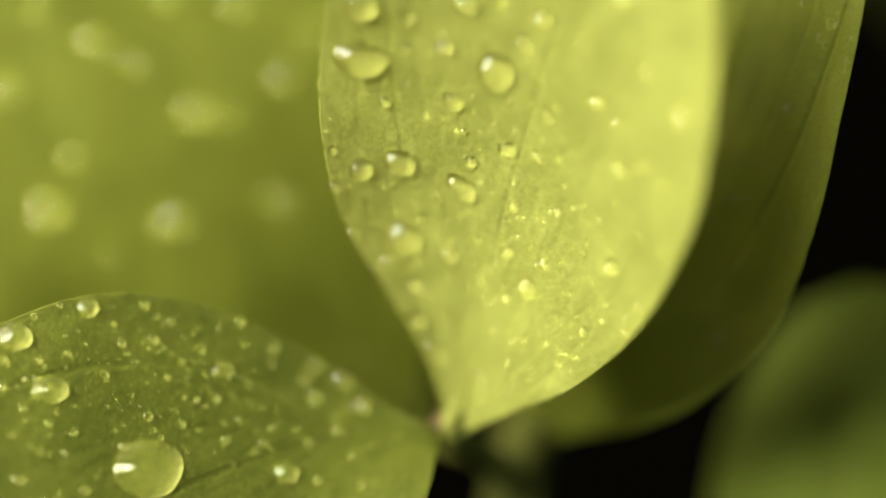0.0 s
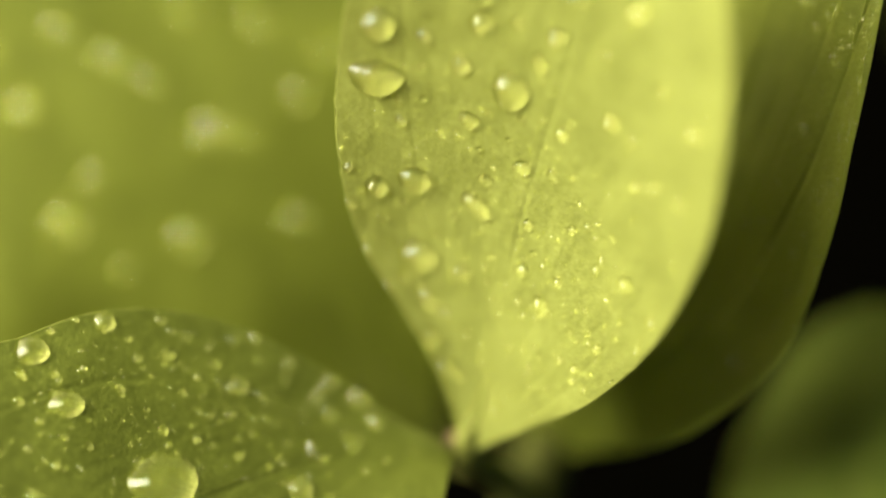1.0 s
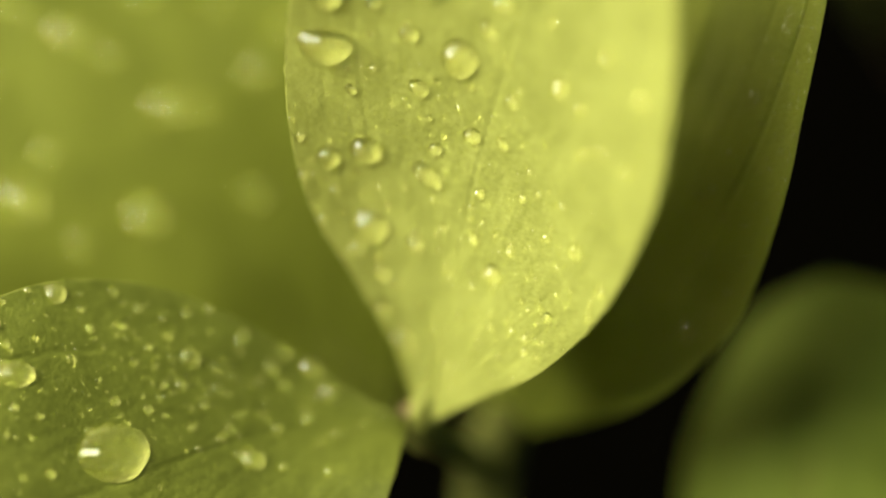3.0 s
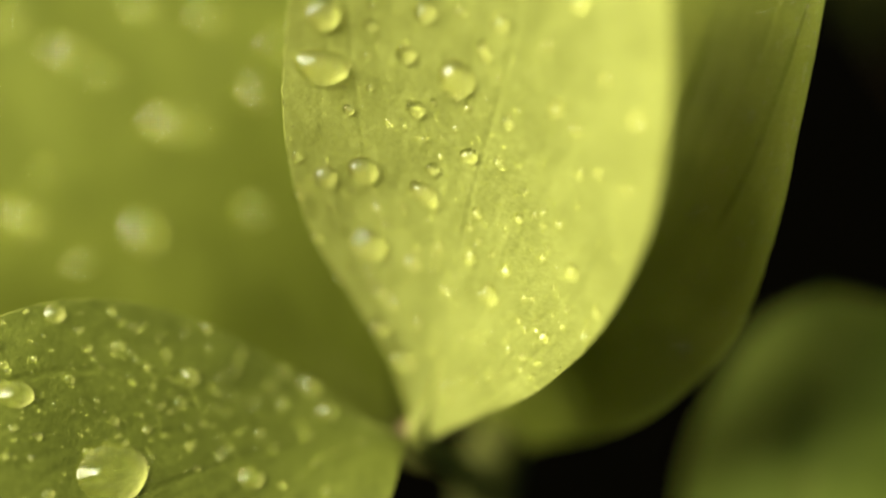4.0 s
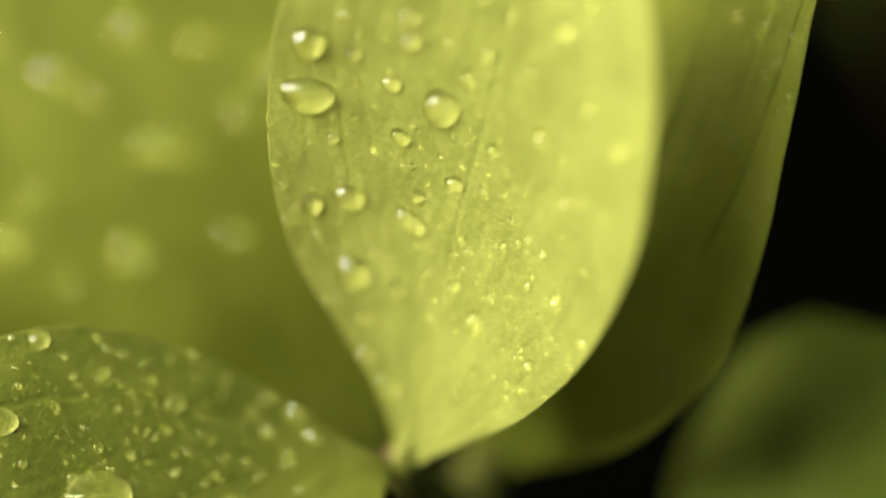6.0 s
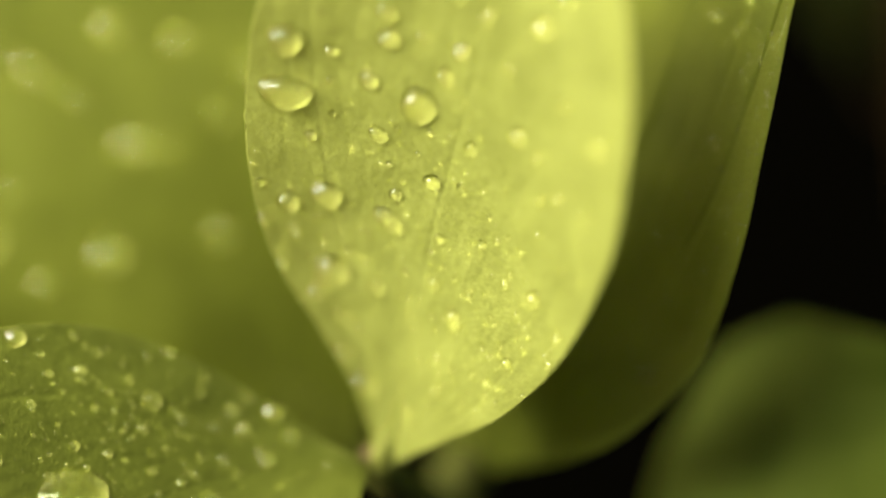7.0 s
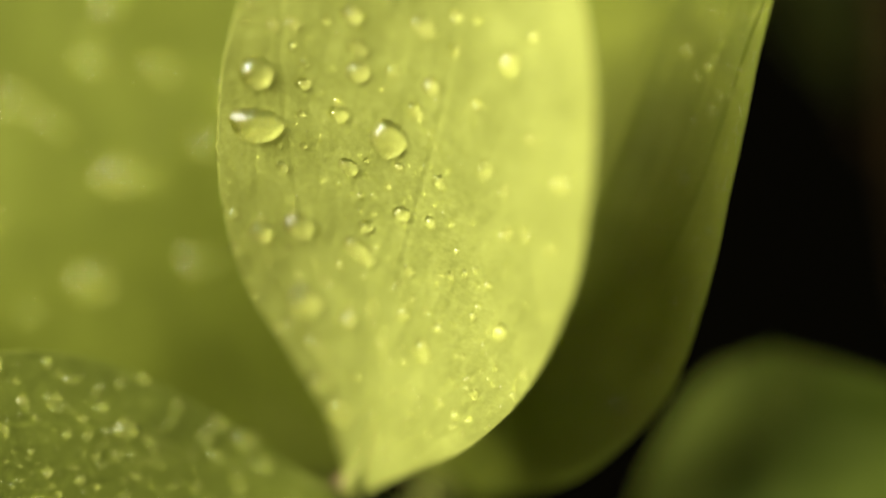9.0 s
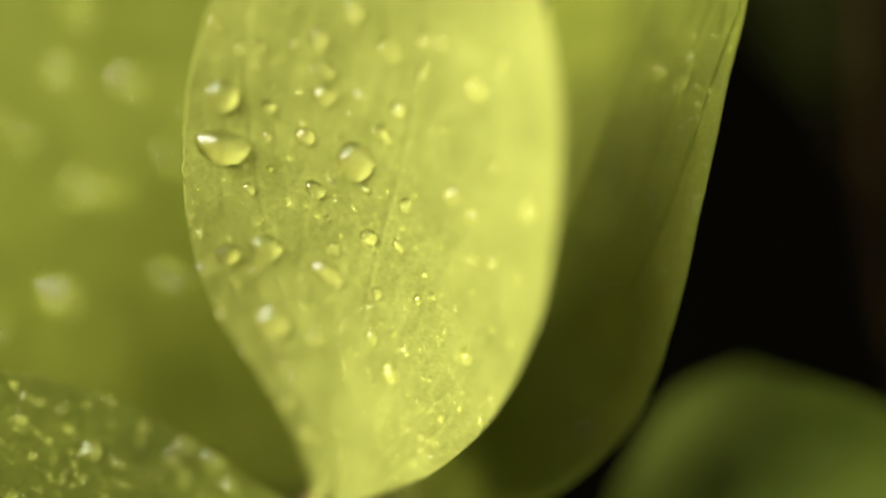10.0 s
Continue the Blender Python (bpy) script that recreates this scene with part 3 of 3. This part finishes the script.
DROPS_UPRIGHT_f = [
    (0.5532, 0.4784, 0.351, 1.0, 0), (0.4310, 0.5462, 0.261, 1.0, 0), (0.6191, 0.5650, 0.377, 1.0, 0), (0.4860, 0.8221, 0.314, 1.0, 0),
    (0.4684, 0.3016, 0.230, 1.0, 0), (0.2665, -0.3395, 0.283, 1.0, 0), (0.2085, -0.0761, 0.248, 1.0, 0), (0.2100, 0.4244, 0.245, 1.0, 0),
    (0.2547, 0.4514, 0.207, 1.0, 0), (0.4223, -0.7012, 0.209, 1.0, 0), (0.4275, -0.5269, 0.242, 1.0, 0), (0.4660, -0.8335, 0.243, 1.0, 0),
    (0.4549, -0.5817, 0.207, 1.0, 0), (0.4320, -0.8018, 0.209, 1.0, 0), (0.3378, 0.0040, 0.172, 1.0, 0), (0.3036, -0.0033, 0.173, 1.0, 0),
    (0.3322, 0.5740, 0.201, 1.0, 0), (0.3353, 0.7897, 0.198, 1.0, 0), (0.3553, 0.6592, 0.198, 1.0, 0),
]
DROPS_UPRIGHT_g = [
    (0.2984, 0.5669, 0.169, 1.0, 0), (0.3075, 0.6748, 0.201, 1.0, 0),
]
DROPS_UPRIGHT = DROPS_UPRIGHT_a + DROPS_UPRIGHT_b + DROPS_UPRIGHT_c + DROPS_UPRIGHT_d + DROPS_UPRIGHT_e + DROPS_UPRIGHT_f + DROPS_UPRIGHT_g

DROPS_LOW_a = [
    (0.6316, -0.9508, 0.650, 1.0, 0), (0.7357, -0.9264, 0.972, 1.0, 0), (0.6603, -0.6439, 0.968, 1.2, 0), (0.5258, -0.1591, 1.986, 1.1, 10),
    (0.4183, -0.6724, 0.592, 1.0, 0), (0.5881, -0.8725, 0.240, 1.0, 0), (0.5276, -0.7950, 0.379, 1.2, 0), (0.4600, -0.7713, 0.348, 1.0, 0),
    (0.5118, -0.8864, 0.312, 1.0, 0), (0.5536, -0.9533, 0.312, 1.0, 0), (0.5694, -0.7854, 0.308, 1.0, 0), (0.4969, -0.6111, 0.275, 1.0, 0),
    (0.5851, -0.6551, 0.305, 1.4, 30), (0.4242, -0.4826, 0.346, 1.0, 0), (0.4529, -0.4755, 0.275, 1.9, 130), (0.5191, -0.4170, 0.340, 1.0, 0),
    (0.4735, -0.3462, 0.308, 1.0, 0), (0.4126, -0.3129, 0.241, 1.0, 0), (0.4148, -0.1874, 0.309, 1.0, 0),
]
DROPS_LOW_b = [
    (0.3764, -0.5991, 0.279, 1.0, 0), (0.4210, -0.9839, 0.316, 1.0, 0), (0.4466, -0.9192, 0.245, 1.0, 0), (0.3608, -0.9235, 0.317, 1.0, 0),
    (0.3541, -0.7890, 0.281, 1.0, 0), (0.2991, -0.7687, 0.494, 1.0, 0), (0.2916, -0.9496, 0.495, 1.0, 0), (0.2366, -0.9529, 0.674, 1.0, 0),
    (0.2715, -0.6057, 0.459, 1.0, 0), (0.1812, -0.6881, 0.569, 1.0, 0), (0.2320, -0.0989, 0.458, 1.0, 0), (0.3419, -0.2246, 0.278, 1.0, 0),
    (0.3054, -0.1936, 0.315, 1.0, 0), (0.3614, -0.1101, 0.312, 1.0, 0), (0.3791, -0.0536, 0.276, 1.0, 0), (0.2910, -0.0284, 0.280, 1.0, 0),
    (0.4160, -0.0281, 0.240, 1.0, 0), (0.3536, 0.1697, 0.794, 1.2, 40), (0.7486, -0.8577, 0.333, 1.0, 0),
]
DROPS_LOW_c = [
    (0.7420, -0.7434, 0.331, 1.0, 0), (0.6862, -0.7182, 0.300, 1.0, 0), (0.6890, -0.7890, 0.268, 1.0, 0), (0.5538, -0.2991, 0.336, 1.0, 0),
    (0.6202, -0.4298, 0.266, 1.0, 0), (0.6585, -0.5038, 0.265, 1.0, 0), (0.6089, -0.1564, 0.331, 1.0, 0), (0.7021, -0.3177, 0.326, 1.0, 0),
    (0.4807, -0.6929, 0.242, 1.0, 0), (0.5442, -0.6950, 0.171, 1.0, 0), (0.5583, -0.7374, 0.171, 1.0, 0), (0.6772, -0.9882, 0.204, 1.0, 0),
    (0.7139, -0.9769, 0.236, 1.0, 0), (0.3554, -0.4190, 0.244, 1.0, 0), (0.3909, -0.3340, 0.208, 1.0, 0), (0.3127, -0.5553, 0.246, 1.0, 0),
    (0.2341, -0.3192, 0.283, 1.0, 0), (0.2001, 0.2809, 0.316, 1.0, 0), (0.2517, 0.3109, 0.279, 1.0, 0),
]
DROPS_LOW_d = [
    (0.1230, 0.1844, 0.319, 1.0, 0), (0.3256, 0.3370, 0.346, 1.0, 0), (0.2840, 0.5808, 0.311, 1.0, 0), (0.4760, -0.8479, 0.209, 1.0, 0),
    (0.4683, -0.6013, 0.207, 1.0, 0), (0.4455, -0.6396, 0.173, 1.0, 0), (0.6442, -0.7780, 0.202, 1.0, 0), (0.7016, -0.6188, 0.232, 1.0, 0),
    (0.7143, -0.5209, 0.230, 1.0, 0), (0.6689, -0.3971, 0.231, 1.0, 0), (0.4712, -0.1802, 0.204, 1.0, 0), (0.4404, -0.4307, 0.207, 1.0, 0),
]
DROPS_LOW = DROPS_LOW_a + DROPS_LOW_b + DROPS_LOW_c + DROPS_LOW_d

DROPS_SHADED_a = [
    (0.7237, 0.7754, 0.272, 1.0, 0), (0.7187, 0.6709, 0.205, 1.0, 0), (0.6390, 0.8571, 0.256, 1.0, 0), (0.6671, 0.9853, 0.169, 1.0, 0),
    (0.6109, 0.5467, 0.416, 1.0, 0), (0.5945, 0.8712, 0.274, 1.0, 0), (0.5698, 0.8201, 0.241, 1.0, 0), (0.5093, 0.7587, 0.280, 1.0, 0),
    (0.4755, 0.8270, 0.246, 1.0, 0), (0.3905, 0.7661, 0.609, 1.0, 0), (0.4967, 0.3664, 0.357, 1.0, 0), (0.5090, 0.4594, 0.284, 1.0, 0),
    (0.6978, 0.6461, 0.240, 1.0, 0), (0.7366, 0.7570, 0.238, 1.0, 0), (0.7244, 0.2865, 0.557, 1.6, 10), (0.7669, 0.5687, 0.343, 1.0, 0),
    (0.7146, 0.7066, 0.239, 1.0, 0), (0.6950, 0.6912, 0.240, 1.0, 0), (0.6568, 0.6269, 0.207, 1.0, 0),
]
DROPS_SHADED_b = [
    (0.6675, 0.5087, 0.208, 1.0, 0), (0.5464, 0.4773, 0.246, 1.0, 0), (0.4989, 0.5909, 0.247, 1.0, 0), (0.5339, 0.7941, 0.208, 1.0, 0),
    (0.4591, 0.5933, 0.286, 1.0, 0), (0.5963, 0.6584, 0.207, 1.0, 0), (0.6441, 0.7194, 0.171, 1.0, 0), (0.6821, 0.8462, 0.170, 1.0, 0),
    (0.7234, 0.9086, 0.169, 1.0, 0), (0.7489, 0.8796, 0.169, 1.0, 0), (0.7039, 0.9372, 0.135, 1.0, 0), (0.6504, 0.9804, 0.136, 1.0, 0),
    (0.6219, 0.9619, 0.136, 1.0, 0), (0.5799, 0.9732, 0.136, 1.0, 0), (0.5346, 0.9688, 0.138, 1.0, 0), (0.7421, 0.5679, 0.378, 0.8, 80),
    (0.7890, 0.5405, 0.275, 1.0, 0), (0.7270, 0.5103, 0.310, 1.0, 0), (0.7083, 0.4210, 0.242, 1.0, 0),
]
DROPS_SHADED_c = [
    (0.7489, 0.7006, 0.205, 1.0, 0), (0.7842, 0.7588, 0.170, 1.0, 0), (0.8094, 0.7600, 0.205, 1.0, 0), (0.4619, 0.9900, 0.175, 1.0, 0),
    (0.4474, 0.8404, 0.248, 1.0, 0),
]
DROPS_SHADED = DROPS_SHADED_a + DROPS_SHADED_b + DROPS_SHADED_c

DROPS_BACK_a = [
    (0.5397, 0.1904, 1.208, 1.0, 0), (0.5131, 0.2672, 0.605, 1.0, 0), (0.6030, -0.4148, 1.353, 1.0, 0), (0.4769, -0.1759, 1.249, 1.0, 0),
    (0.6716, 0.1226, 1.204, 1.0, 0), (0.7111, -0.1941, 1.137, 1.0, 0), (0.6467, 0.3863, 1.051, 1.0, 0), (0.5089, 0.5040, 0.952, 1.0, 0),
    (0.5951, 0.5211, 0.952, 1.0, 0), (0.4050, 0.2419, 0.897, 1.0, 0), (0.6067, -0.2248, 0.678, 1.0, 0), (0.7589, -0.3923, 1.034, 1.0, 0),
    (0.7831, -0.1507, 1.039, 1.0, 0), (0.6191, 0.1561, 0.683, 1.0, 0), (0.7344, 0.0666, 0.782, 1.0, 0), (0.5184, -0.4319, 0.622, 1.0, 0),
    (0.5308, 0.6583, 0.792, 1.0, 0), (0.6789, 0.5344, 0.953, 1.0, 0),
]
DROPS_BACK = DROPS_BACK_a

drops(UPRIGHT, DROPS_UPRIGHT, "upright leaf", "drops on the upright leaf", ring=True)
drops(LOW, DROPS_LOW, "low green leaf", "drops on the low leaf", lean=0.2, contact=62, mat=GLOW_WATER)
drops(SHADED, DROPS_SHADED, "shaded leaf", "drops on the shaded leaf")
drops(BACK, DROPS_BACK, "broad leaf behind", "drops on the leaf behind", contact=62, mat=GLOW_WATER)
beads(UPRIGHT, scatter(130, 21, ((0.52, -0.7, 0.12, 0.2, 2), (0.5, -0.1, 0.14, 0.2, 2), (0.3, 0.4, 0.08, 0.3, 3), (0.36, 0.65, 0.10, 0.2, 2)), 0.07, 0.19), "small round beads of water strewn over the upright leaf")
beads(LOW, scatter(150, 22, ((0.58, -0.6, 0.12, 0.25, 3), (0.52, -0.25, 0.12, 0.3, 3), (0.36, -0.5, 0.08, 0.3, 2)), 0.09, 0.21), "small round beads of water strewn over the low green leaf", contact=62, mat=GLOW_WATER)
beads(SHADED, scatter(46, 23, ((0.7, 0.86, 0.13, 0.06, 3), (0.68, 0.6, 0.14, 0.2, 2)), 0.07, 0.17), "small round beads of water strewn over the shaded leaf")
mist(UPRIGHT, 850, "fine mist of droplets on the upright leaf", 11, ((0.52, -0.75, 0.10, 0.15, 3), (0.45, 0.05, 0.16, 0.10, 2), (0.5, -0.3, 0.2, 0.4, 3), (0.24, 0.7, 0.06, 0.2, 3), (0.33, 0.45, 0.08, 0.3, 2)), 0.03, 0.12)
mist(LOW, 550, "fine mist of droplets on the low leaf", 12, ((0.55, -0.7, 0.12, 0.2, 3), (0.5, -0.3, 0.15, 0.3, 3), (0.35, 0.0, 0.15, 0.4, 1)), 0.03, 0.11)
mist(SHADED, 330, "fine mist of droplets along the shaded leaf's edge", 13, ((0.72, 0.945, 0.13, 0.015, 3), (0.7, 0.9, 0.12, 0.07, 3), (0.65, 0.6, 0.15, 0.25, 1)), 0.05, 0.16)
